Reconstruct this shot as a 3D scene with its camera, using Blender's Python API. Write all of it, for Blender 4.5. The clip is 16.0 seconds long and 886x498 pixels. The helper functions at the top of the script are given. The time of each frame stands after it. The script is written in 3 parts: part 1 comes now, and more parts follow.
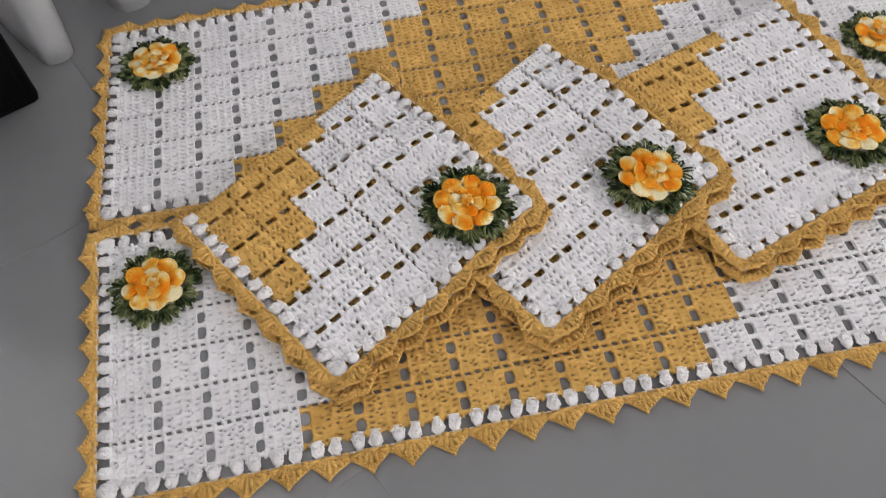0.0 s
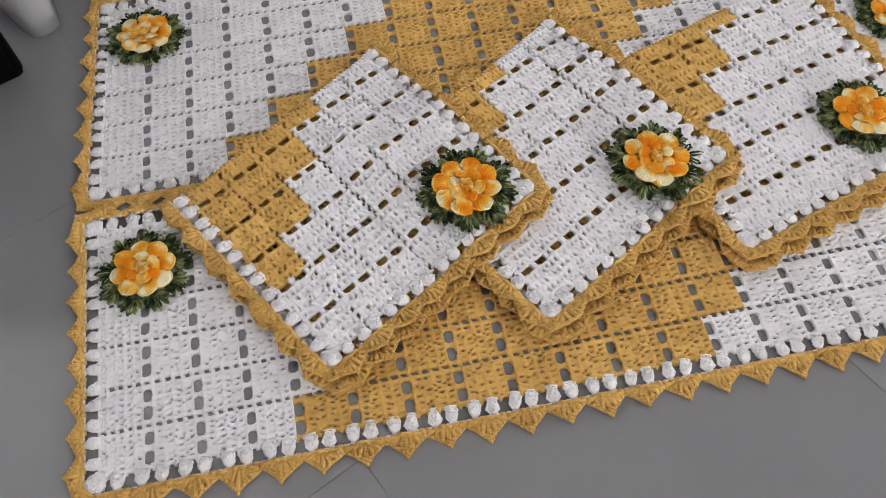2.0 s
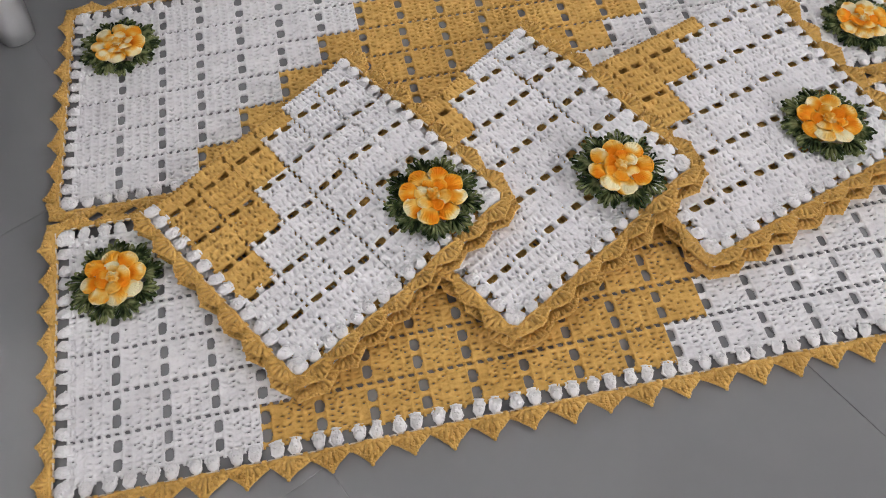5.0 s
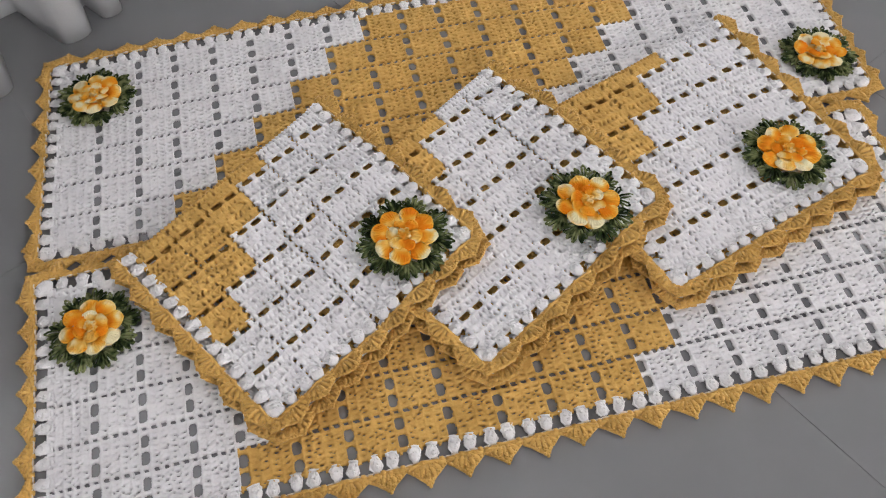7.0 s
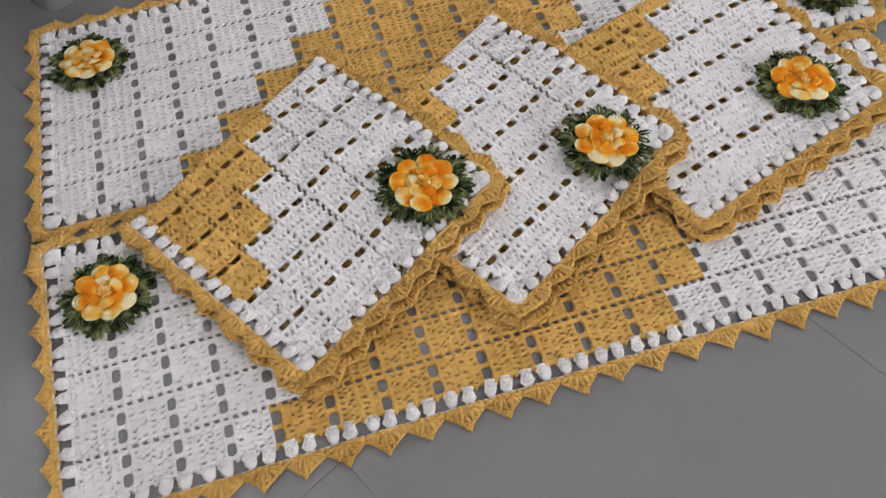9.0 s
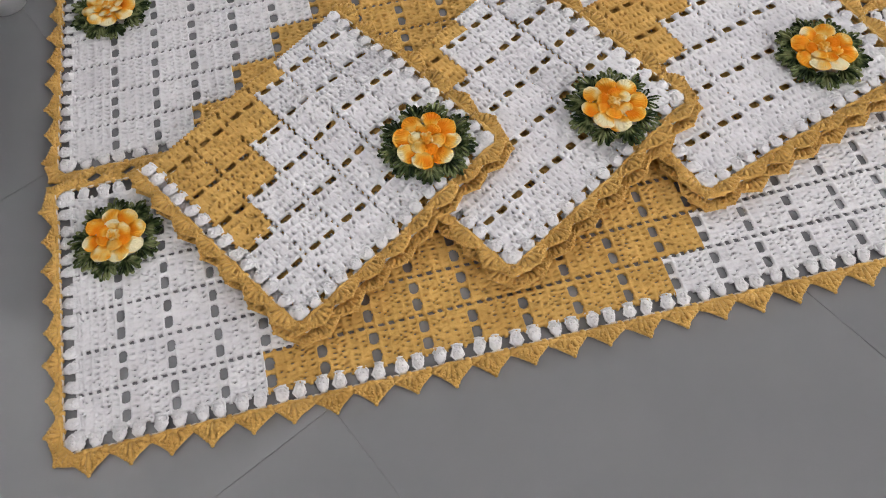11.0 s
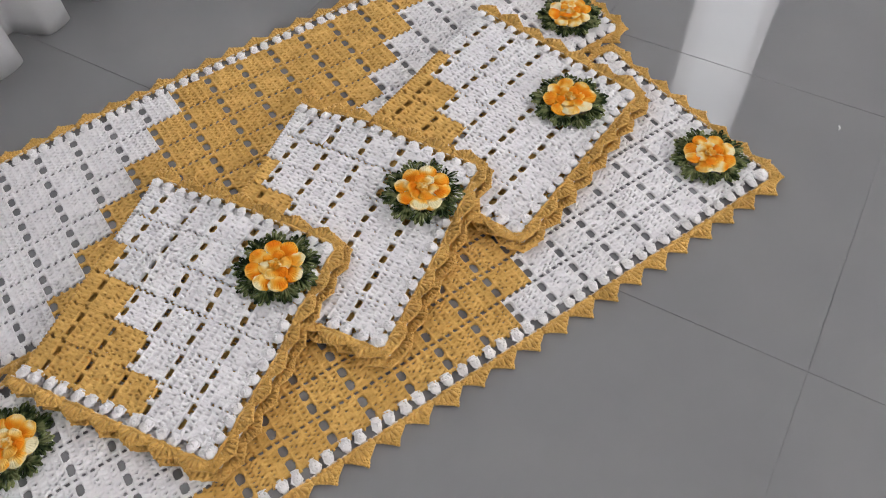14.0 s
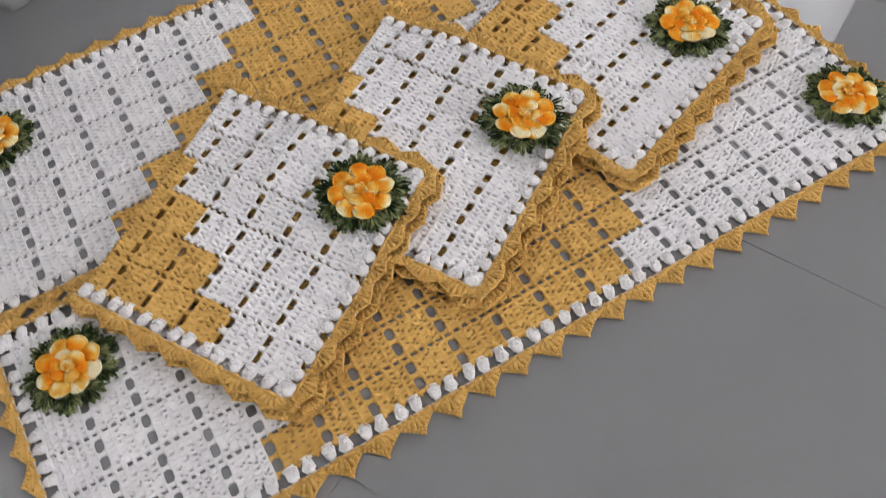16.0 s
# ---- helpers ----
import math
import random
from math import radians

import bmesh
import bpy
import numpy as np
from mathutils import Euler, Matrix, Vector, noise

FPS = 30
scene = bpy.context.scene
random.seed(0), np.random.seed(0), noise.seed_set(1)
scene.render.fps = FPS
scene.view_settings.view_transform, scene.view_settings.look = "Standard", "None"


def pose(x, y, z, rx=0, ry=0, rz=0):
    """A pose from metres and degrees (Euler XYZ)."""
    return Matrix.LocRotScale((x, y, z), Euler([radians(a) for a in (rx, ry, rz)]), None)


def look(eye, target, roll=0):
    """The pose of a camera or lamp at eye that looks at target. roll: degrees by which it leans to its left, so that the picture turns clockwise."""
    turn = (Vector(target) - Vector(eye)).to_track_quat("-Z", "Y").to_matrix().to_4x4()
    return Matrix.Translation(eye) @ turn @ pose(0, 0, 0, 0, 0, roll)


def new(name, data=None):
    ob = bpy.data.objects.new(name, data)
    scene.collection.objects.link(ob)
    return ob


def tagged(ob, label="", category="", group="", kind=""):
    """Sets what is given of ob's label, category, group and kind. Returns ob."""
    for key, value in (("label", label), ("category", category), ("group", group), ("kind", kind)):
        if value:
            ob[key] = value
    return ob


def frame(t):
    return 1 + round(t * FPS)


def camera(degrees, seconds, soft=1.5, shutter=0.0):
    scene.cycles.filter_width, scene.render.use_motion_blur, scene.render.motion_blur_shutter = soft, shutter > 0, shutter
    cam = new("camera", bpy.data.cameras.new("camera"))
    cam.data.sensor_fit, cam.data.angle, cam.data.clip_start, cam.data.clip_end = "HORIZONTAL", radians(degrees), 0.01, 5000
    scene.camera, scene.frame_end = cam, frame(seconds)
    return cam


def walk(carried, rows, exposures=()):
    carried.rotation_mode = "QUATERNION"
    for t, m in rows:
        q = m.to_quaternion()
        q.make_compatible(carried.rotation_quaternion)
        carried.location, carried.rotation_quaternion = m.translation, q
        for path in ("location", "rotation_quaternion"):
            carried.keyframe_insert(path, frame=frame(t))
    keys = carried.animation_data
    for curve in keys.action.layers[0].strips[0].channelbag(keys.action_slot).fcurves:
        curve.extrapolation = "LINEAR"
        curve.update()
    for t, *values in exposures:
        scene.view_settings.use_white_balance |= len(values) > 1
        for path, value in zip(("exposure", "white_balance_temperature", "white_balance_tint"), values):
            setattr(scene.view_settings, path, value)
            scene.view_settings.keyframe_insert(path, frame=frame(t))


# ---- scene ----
cam = camera(59.7, 16.0, 1.15, 0.5)
PATH = [
    (0, (-0.052, -0.053, 0.887), (0.109, 1.029, -0.788), -1.5),
    (0.5, (-0.035, -0.044, 0.882), (0.123, 0.981, -0.828), -1.3),
    (1, (-0.051, -0.041, 0.889), (0.109, 0.977, -0.825), -1.0),
    (1.5, (-0.038, -0.027, 0.885), (0.108, 0.985, -0.834), -1.5),
    (2, (-0.045, -0.016, 0.875), (0.106, 0.992, -0.846), -1.0),
    (2.5, (-0.064, -0.013, 0.877), (0.075, 0.982, -0.853), -1.2),
    (3, (-0.053, -0.009, 0.882), (0.084, 0.989, -0.846), -1.1),
    (3.5, (-0.033, -0.012, 0.887), (0.098, 0.987, -0.84), -1.4),
    (4, (-0.006, -0.016, 0.888), (0.127, 0.982, -0.84), -1.3),
    (4.2, (-0.002, -0.012, 0.901), (0.138, 0.978, -0.831), -1.2),
    (6.3, (-0.015, -0.035, 0.873), (0.155, 1.007, -0.825), -1.0),
    (6.5, (-0.007, -0.026, 0.894), (0.158, 1.004, -0.812), -1.4),
    (7, (0.021, -0.021, 0.918), (0.211, 1.038, -0.768), -1.6),
    (7.5, (0.012, -0.026, 0.901), (0.236, 1.029, -0.783), -1.5),
    (8, (0.03, -0.038, 0.907), (0.267, 1.017, -0.776), -1.9),
    (8.5, (0.007, -0.036, 0.891), (0.267, 1.002, -0.799), -1.5),
    (9, (-0.048, -0.039, 0.871), (0.198, 0.977, -0.834), -1.7),
    (9.2, (-0.055, -0.04, 0.871), (0.178, 0.957, -0.847), -1.9),
    (11.3, (0.008, -0.072, 0.876), (0.124, 0.886, -0.876), -4.9),
    (11.5, (0.005, -0.08, 0.879), (0.149, 0.869, -0.875), -3.3),
    (12, (-0.01, -0.104, 0.916), (0.226, 0.793, -0.856), -3.3),
    (12.5, (0.006, -0.153, 0.966), (0.338, 0.78, -0.772), -4.4),
    (13, (0.009, -0.165, 0.985), (0.47, 0.81, -0.7), -4.6),
    (13.5, (-0.009, -0.152, 0.996), (0.512, 0.835, -0.664), -4.7),
    (14, (-0.014, -0.131, 0.996), (0.524, 0.868, -0.651), -4.7),
    (14.5, (-0.024, -0.09, 0.991), (0.516, 0.907, -0.657), -4.7),
    (15, (-0.059, -0.035, 0.925), (0.473, 0.952, -0.731), -4.5),
    (15.5, (-0.089, -0.026, 0.923), (0.37, 0.944, -0.765), -5.1),
    (16, (-0.078, -0.041, 0.895), (0.335, 0.898, -0.822), -5.3),
]
walk(cam, [(t, look(eye, target, roll)) for t, eye, target, roll in PATH],
     [(0.0, 0.15), (9.0, 0.13), (12.0, 0.20), (14.5, 0.23), (16.0, 0.18)])

# ---- light ----
world = bpy.data.worlds.new("world")
scene.world = world
world.use_nodes = True
wn = world.node_tree.nodes
sky = wn.new("ShaderNodeTexSky")
sky.sky_type = "NISHITA"
sky.sun_disc = False
sky.sun_elevation, sky.sun_rotation = radians(40), radians(20)
world.node_tree.links.new(sky.outputs["Color"], wn["Background"].inputs["Color"])
wn["Background"].inputs["Strength"].default_value = 0.15

# The room stands turned against the rugs: n runs along the window wall, l towards it.
TURN = radians(28.0)
CT, ST = math.cos(TURN), math.sin(TURN)
ROOM_W, ROOM_E, ROOM_S, ROOM_N, CEIL = -3.8, 2.34, -3.4, 1.46, 2.70


def room(n, l, z=0.0):
    return Vector((n * CT - l * ST, n * ST + l * CT, z))


def room_pose(n, l, z=0.0, turn=0.0):
    return pose(*room(n, l, z), 0, 0, 28.0 + turn)


def area_lamp(name, place, target, sx, sy, power, colour):
    data = bpy.data.lights.new(name, "AREA")
    data.shape, data.size, data.size_y, data.energy, data.color = "RECTANGLE", sx, sy, power, colour
    ob = new(name, data)
    ob.matrix_world = look(place, target)
    return ob


# daylight in the north and east openings; the south lamp is an added fill
area_lamp("fill_light_south", room(0.74, ROOM_S + 0.02, 1.45), room(0.3, 0, 0.8), 2.2, 1.5, 48, (1.0, 0.955, 0.97))
area_lamp("window_light_north", room(0.0, ROOM_N + 0.10, 1.37), room(0.0, 0, 1.2), 2.5, 1.7, 116, (1.0, 0.955, 0.97))
area_lamp("window_light_east", room(ROOM_E + 0.03, 0.193, 1.427), room(0, 0.193, 1.427), 0.275, 1.37, 3.4, (1.0, 0.97, 1.0))

# ---- materials ----
def material(name):
    m = bpy.data.materials.new(name)
    m.use_nodes = True
    t = m.node_tree
    return m, t.nodes, t.links, t.nodes["Principled BSDF"]


def ramp(nodes, stops):
    r = nodes.new("ShaderNodeValToRGB")
    e = r.color_ramp.elements
    while len(e) < len(stops):
        e.new(0.5)
    for k, (p, c) in enumerate(stops):
        e[k].position, e[k].color = p, (*c, 1)
    return r


def yarn(name, dark, light, fibre=420.0):
    """Matt cotton string: shade varies from piece to piece and along the thread, with twisted-fibre relief."""
    m, nd, ln, b = material(name)
    co = nd.new("ShaderNodeNewGeometry")
    info = nd.new("ShaderNodeObjectInfo")
    big = nd.new("ShaderNodeTexNoise")
    big.inputs["Scale"].default_value, big.inputs["Detail"].default_value = 38.0, 3.0
    fine = nd.new("ShaderNodeTexNoise")
    fine.inputs["Scale"].default_value, fine.inputs["Detail"].default_value = fibre, 3.0
    for x in (big, fine):
        ln.new(co.outputs["Position"], x.inputs["Vector"])
    a = nd.new("ShaderNodeMath")
    a.operation = "MULTIPLY_ADD"
    a.inputs[1].default_value = 0.18
    ln.new(info.outputs["Random"], a.inputs[0])
    ln.new(big.outputs["Fac"], a.inputs[2])
    c = nd.new("ShaderNodeMath")
    c.operation = "MULTIPLY_ADD"
    c.inputs[1].default_value = 0.35
    ln.new(fine.outputs["Fac"], c.inputs[0])
    ln.new(a.outputs[0], c.inputs[2])
    r = ramp(nd, [(0.45, dark), (1.0, light)])
    ln.new(c.outputs[0], r.inputs["Fac"])
    ln.new(r.outputs["Color"], b.inputs["Base Color"])
    bump = nd.new("ShaderNodeBump")
    bump.inputs["Strength"].default_value, bump.inputs["Distance"].default_value = 0.5, 0.0012
    ln.new(fine.outputs["Fac"], bump.inputs["Height"])
    ln.new(bump.outputs["Normal"], b.inputs["Normal"])
    b.inputs["Roughness"].default_value = 0.92
    b.inputs["Specular IOR Level"].default_value = 0.15
    b.inputs["Sheen Weight"].default_value = 0.15
    return m


def space_dyed(name, stops, scale, seed, run=0.0):
    """Space-dyed string: the colour runs through several shades along the thread."""
    m, nd, ln, b = material(name)
    tc = nd.new("ShaderNodeTexCoord")
    info = nd.new("ShaderNodeObjectInfo")
    n = nd.new("ShaderNodeTexNoise")
    n.noise_dimensions = "4D"
    n.inputs["Scale"].default_value, n.inputs["Detail"].default_value = scale, 1.5
    w = nd.new("ShaderNodeMath")
    w.operation = "MULTIPLY_ADD"
    w.inputs[1].default_value, w.inputs[2].default_value = 37.0, seed
    ln.new(info.outputs["Random"], w.inputs[0])
    ln.new(w.outputs[0], n.inputs["W"])
    ln.new(tc.outputs["Object"], n.inputs["Vector"])
    r = ramp(nd, stops)
    along = nd.new("ShaderNodeSeparateXYZ")
    ln.new(tc.outputs["Object"], along.inputs[0])
    shade = nd.new("ShaderNodeMath")
    shade.operation = "MULTIPLY_ADD"
    shade.inputs[1].default_value = run
    ln.new(along.outputs["X"], shade.inputs[0])
    ln.new(n.outputs["Fac"], shade.inputs[2])
    ln.new(shade.outputs[0], r.inputs["Fac"])
    ln.new(r.outputs["Color"], b.inputs["Base Color"])
    g = nd.new("ShaderNodeNewGeometry")
    f = nd.new("ShaderNodeTexNoise")
    f.inputs["Scale"].default_value, f.inputs["Detail"].default_value = 500.0, 2.0
    ln.new(g.outputs["Position"], f.inputs["Vector"])
    bump = nd.new("ShaderNodeBump")
    bump.inputs["Strength"].default_value, bump.inputs["Distance"].default_value = 0.5, 0.001
    ln.new(f.outputs["Fac"], bump.inputs["Height"])
    ln.new(bump.outputs["Normal"], b.inputs["Normal"])
    b.inputs["Roughness"].default_value = 0.85
    b.inputs["Specular IOR Level"].default_value = 0.2
    return m


def plain(name, colour, rough, vary=0.06, scale=9.0, bump_d=0.0006, spec=0.5):
    m, nd, ln, b = material(name)
    g = nd.new("ShaderNodeNewGeometry")
    n = nd.new("ShaderNodeTexNoise")
    n.inputs["Scale"].default_value, n.inputs["Detail"].default_value = scale, 6.0
    ln.new(g.outputs["Position"], n.inputs["Vector"])
    r = ramp(nd, [(0.3, [v * (1 - vary) for v in colour]), (0.7, [min(1, v * (1 + vary)) for v in colour])])
    ln.new(n.outputs["Fac"], r.inputs["Fac"])
    ln.new(r.outputs["Color"], b.inputs["Base Color"])
    bump = nd.new("ShaderNodeBump")
    bump.inputs["Strength"].default_value, bump.inputs["Distance"].default_value = 0.4, bump_d
    ln.new(n.outputs["Fac"], bump.inputs["Height"])
    ln.new(bump.outputs["Normal"], b.inputs["Normal"])
    b.inputs["Roughness"].default_value = rough
    b.inputs["Specular IOR Level"].default_value = spec
    return m


def tile_material():
    """Polished grey porcelain with faint clouds, fine specks and smears in the gloss."""
    m, nd, ln, b = material("polished_tile")
    g = nd.new("ShaderNodeNewGeometry")
    info = nd.new("ShaderNodeObjectInfo")
    n = nd.new("ShaderNodeTexNoise")
    n.inputs["Scale"].default_value, n.inputs["Detail"].default_value = 5.0, 7.0
    ln.new(g.outputs["Position"], n.inputs["Vector"])
    a = nd.new("ShaderNodeMath")
    a.operation = "MULTIPLY_ADD"
    a.inputs[1].default_value = 0.12
    ln.new(info.outputs["Random"], a.inputs[0])
    ln.new(n.outputs["Fac"], a.inputs[2])
    r = ramp(nd, [(0.3, (0.228, 0.230, 0.239)), (0.8, (0.252, 0.253, 0.260))])
    ln.new(a.outputs[0], r.inputs["Fac"])
    ln.new(r.outputs["Color"], b.inputs["Base Color"])
    s = nd.new("ShaderNodeTexNoise")
    s.inputs["Scale"].default_value, s.inputs["Detail"].default_value = 2.2, 5.0
    ln.new(g.outputs["Position"], s.inputs["Vector"])
    rr = ramp(nd, [(0.35, (0.015,) * 3), (0.75, (0.045,) * 3)])
    ln.new(s.outputs["Fac"], rr.inputs["Fac"])
    ln.new(rr.outputs["Color"], b.inputs["Roughness"])
    b.inputs["Specular IOR Level"].default_value = 0.5
    return m


def curtain_material():
    m, nd, ln, b = material("curtain_cloth")
    tc = nd.new("ShaderNodeNewGeometry")
    n = nd.new("ShaderNodeTexNoise")
    n.inputs["Scale"].default_value, n.inputs["Detail"].default_value = 350.0, 2.0
    ln.new(tc.outputs["Position"], n.inputs["Vector"])
    r = ramp(nd, [(0.3, (0.54, 0.545, 0.555)), (0.7, (0.60, 0.605, 0.61))])
    ln.new(n.outputs["Fac"], r.inputs["Fac"])
    ln.new(r.outputs["Color"], b.inputs["Base Color"])
    bump = nd.new("ShaderNodeBump")
    bump.inputs["Strength"].default_value, bump.inputs["Distance"].default_value = 0.2, 0.0005
    ln.new(n.outputs["Fac"], bump.inputs["Height"])
    ln.new(bump.outputs["Normal"], b.inputs["Normal"])
    b.inputs["Roughness"].default_value = 0.8
    t = nd.new("ShaderNodeBsdfTranslucent")
    t.inputs["Color"].default_value = (0.8, 0.8, 0.8, 1)
    mix = nd.new("ShaderNodeMixShader")
    mix.inputs["Fac"].default_value = 0.50
    ln.new(b.outputs["BSDF"], mix.inputs[1])
    ln.new(t.outputs["BSDF"], mix.inputs[2])
    ln.new(mix.outputs["Shader"], nd["Material Output"].inputs["Surface"])
    return m


def glass_material():
    m, nd, ln, b = material("window_glass")
    b.inputs["Transmission Weight"].default_value = 1.0
    b.inputs["Roughness"].default_value = 0.0
    b.inputs["IOR"].default_value = 1.45
    b.inputs["Base Color"].default_value = (0.97, 0.99, 0.98, 1)
    return m


def glow(name, colour, strength):
    m, nd, ln, b = material(name)
    b.inputs["Emission Color"].default_value = (*colour, 1)
    b.inputs["Emission Strength"].default_value = strength
    b.inputs["Base Color"].default_value = (*colour, 1)
    return m


WHITE = yarn("white_cotton", (0.79, 0.775, 0.785), (0.92, 0.905, 0.91))
MUSTARD = yarn("mustard_cotton", (0.60, 0.345, 0.086), (0.80, 0.495, 0.148))
ECRU = yarn("pale_peach_cotton", (0.70, 0.60, 0.48), (0.86, 0.76, 0.64))
PETAL = space_dyed("space_dyed_orange", [(0.44, (0.90, 0.27, 0.006)), (0.55, (0.93, 0.42, 0.03)), (0.63, (0.94, 0.62, 0.16)), (0.71, (0.96, 0.86, 0.58))], 42.0, 3.0, 5.5)
CORE = space_dyed("space_dyed_yellow", [(0.35, (0.90, 0.34, 0.02)), (0.50, (0.93, 0.52, 0.08)), (0.66, (0.94, 0.80, 0.46))], 95.0, 8.0)
LEAF = space_dyed("space_dyed_green", [(0.38, (0.016, 0.030, 0.010)), (0.48, (0.065, 0.095, 0.030)), (0.60, (0.270, 0.300, 0.130))], 90.0, 5.0)
TILE = tile_material()
GROUT = plain("grey_grout", (0.245, 0.246, 0.252), 0.9, 0.12, 60.0)
PLASTER = plain("white_wall_paint", (0.78, 0.78, 0.77), 0.7, 0.02, 4.0)
CEILING_PAINT = plain("white_ceiling_paint", (0.82, 0.82, 0.82), 0.85, 0.02, 4.0)
CURTAIN = curtain_material()
FRAME = plain("white_window_paint", (0.78, 0.78, 0.78), 0.4, 0.02)
GLASS = glass_material()
BLACK = plain("black_plastic", (0.002, 0.002, 0.002), 0.8, 0.2, 30.0, 0.0003, 0.08)
DAY = glow("bright_daylight", (0.96, 0.97, 1.0), 1.2)
STEEL = plain("brushed_steel", (0.55, 0.55, 0.55), 0.3, 0.05)


# ---- mesh tools ----
class Shape:
    """Collects tubes, slabs and lumps into one mesh."""

    def __init__(self):
        self.v, self.f = [], []

    def tube(self, pts, r, sides=5, closed=False):
        pts = [Vector(p) for p in pts]
        k = len(pts)
        rr = r if isinstance(r, (list, tuple)) else [r] * k
        base = len(self.v)
        for i, p in enumerate(pts):
            a = pts[(i - 1) % k] if closed or i else p
            b = pts[(i + 1) % k] if closed or i < k - 1 else p
            d = (b - a).normalized()
            side = d.cross(Vector((0, 0, 1)))
            side = side.normalized() if side.length > 1e-4 else Vector((1, 0, 0))
            up = side.cross(d)
            for j in range(sides):
                w = 2 * math.pi * (j + 0.5) / sides
                self.v.append(p + side * (math.cos(w) * rr[i]) + up * (math.sin(w) * rr[i]))
        for i in range(k if closed else k - 1):
            i2 = (i + 1) % k
            for j in range(sides):
                j2 = (j + 1) % sides
                self.f.append((base + i * sides + j, base + i * sides + j2, base + i2 * sides + j2, base + i2 * sides + j))
        if not closed:
            self.f.append(tuple(base + j for j in reversed(range(sides))))
            self.f.append(tuple(base + (k - 1) * sides + j for j in range(sides)))

    def slab(self, x0, y0, x1, y1, z0, z1):
        b = len(self.v)
        self.v += [Vector(p) for p in ((x0, y0, z0), (x1, y0, z0), (x1, y1, z0), (x0, y1, z0), (x0, y0, z1), (x1, y0, z1), (x1, y1, z1), (x0, y1, z1))]
        self.f += [tuple(b + i for i in q) for q in ((3, 2, 1, 0), (4, 5, 6, 7), (0, 1, 5, 4), (1, 2, 6, 5), (2, 3, 7, 6), (3, 0, 4, 7))]

    def lump(self, c, rx, ry, rz, rings=6, segs=10, ridge=0.0, count=5, spin=0.0):
        b = len(self.v)
        c = Vector(c)
        for i in range(rings + 1):
            th = math.pi * i / rings
            for j in range(segs):
                ph = 2 * math.pi * j / segs
                k = 1 + ridge * math.cos(count * ph + spin) * math.sin(th)
                self.v.append(c + Vector((rx * math.sin(th) * math.cos(ph) * k, ry * math.sin(th) * math.sin(ph) * k, rz * math.cos(th))))
        for i in range(rings):
            for j in range(segs):
                j2 = (j + 1) % segs
                self.f.append((b + i * segs + j, b + (i + 1) * segs + j, b + (i + 1) * segs + j2, b + i * segs + j2))

    def mesh(self, name, material_, smooth=True):
        me = bpy.data.meshes.new(name)
        me.from_pydata([tuple(p) for p in self.v], [], self.f)
        me.materials.append(material_)
        me.polygons.foreach_set("use_smooth", [smooth] * len(me.polygons))
        me.update()
        return me


def smooth(a, b, x):
    t = min(1.0, max(0.0, (x - a) / (b - a)))
    return t * t * (3 - 2 * t)


def piece(name, mesh, parent, m, label=""):
    """One part on shared mesh data; m is its pose in the world."""
    ob = new(name, mesh)
    ob.parent = parent
    ob.matrix_basis = world_of(parent).inverted() @ m
    if label:
        ob["label"] = label
    return ob


def world_of(ob):
    return world_of(ob.parent) @ ob.matrix_basis if ob.parent else ob.matrix_basis.copy()


def empty(name, m, parent=None):
    ob = new(name)
    ob.empty_display_size = 0.05
    ob.parent = parent
    ob.matrix_basis = world_of(parent).inverted() @ m if parent else m
    return ob


def bm_object(name, bm, mat, parent=None, m=None, smooth=False):
    me = bpy.data.meshes.new(name)
    bm.to_mesh(me)
    bm.free()
    me.materials.append(mat)
    me.polygons.foreach_set("use_smooth", [smooth] * len(me.polygons))
    ob = new(name, me)
    m = m if m is not None else Matrix.Identity(4)
    ob.parent = parent
    ob.matrix_basis = world_of(parent).inverted() @ m if parent else m
    return ob


def box(name, x0, y0, z0, x1, y1, z1, mat, parent=None, m=None, bevel=0.0):
    bm = bmesh.new()
    bmesh.ops.create_cube(bm, size=1, matrix=Matrix.Translation(((x0 + x1) / 2, (y0 + y1) / 2, (z0 + z1) / 2)) @ Matrix.Diagonal((x1 - x0, y1 - y0, z1 - z0, 1)))
    if bevel:
        bmesh.ops.bevel(bm, geom=bm.edges[:], offset=bevel, segments=2, affect="EDGES", profile=0.5)
    return bm_object(name, bm, mat, parent, m)


# ---- crochet pieces ----
CW, CH = 0.0612, 0.0557  # one filet block


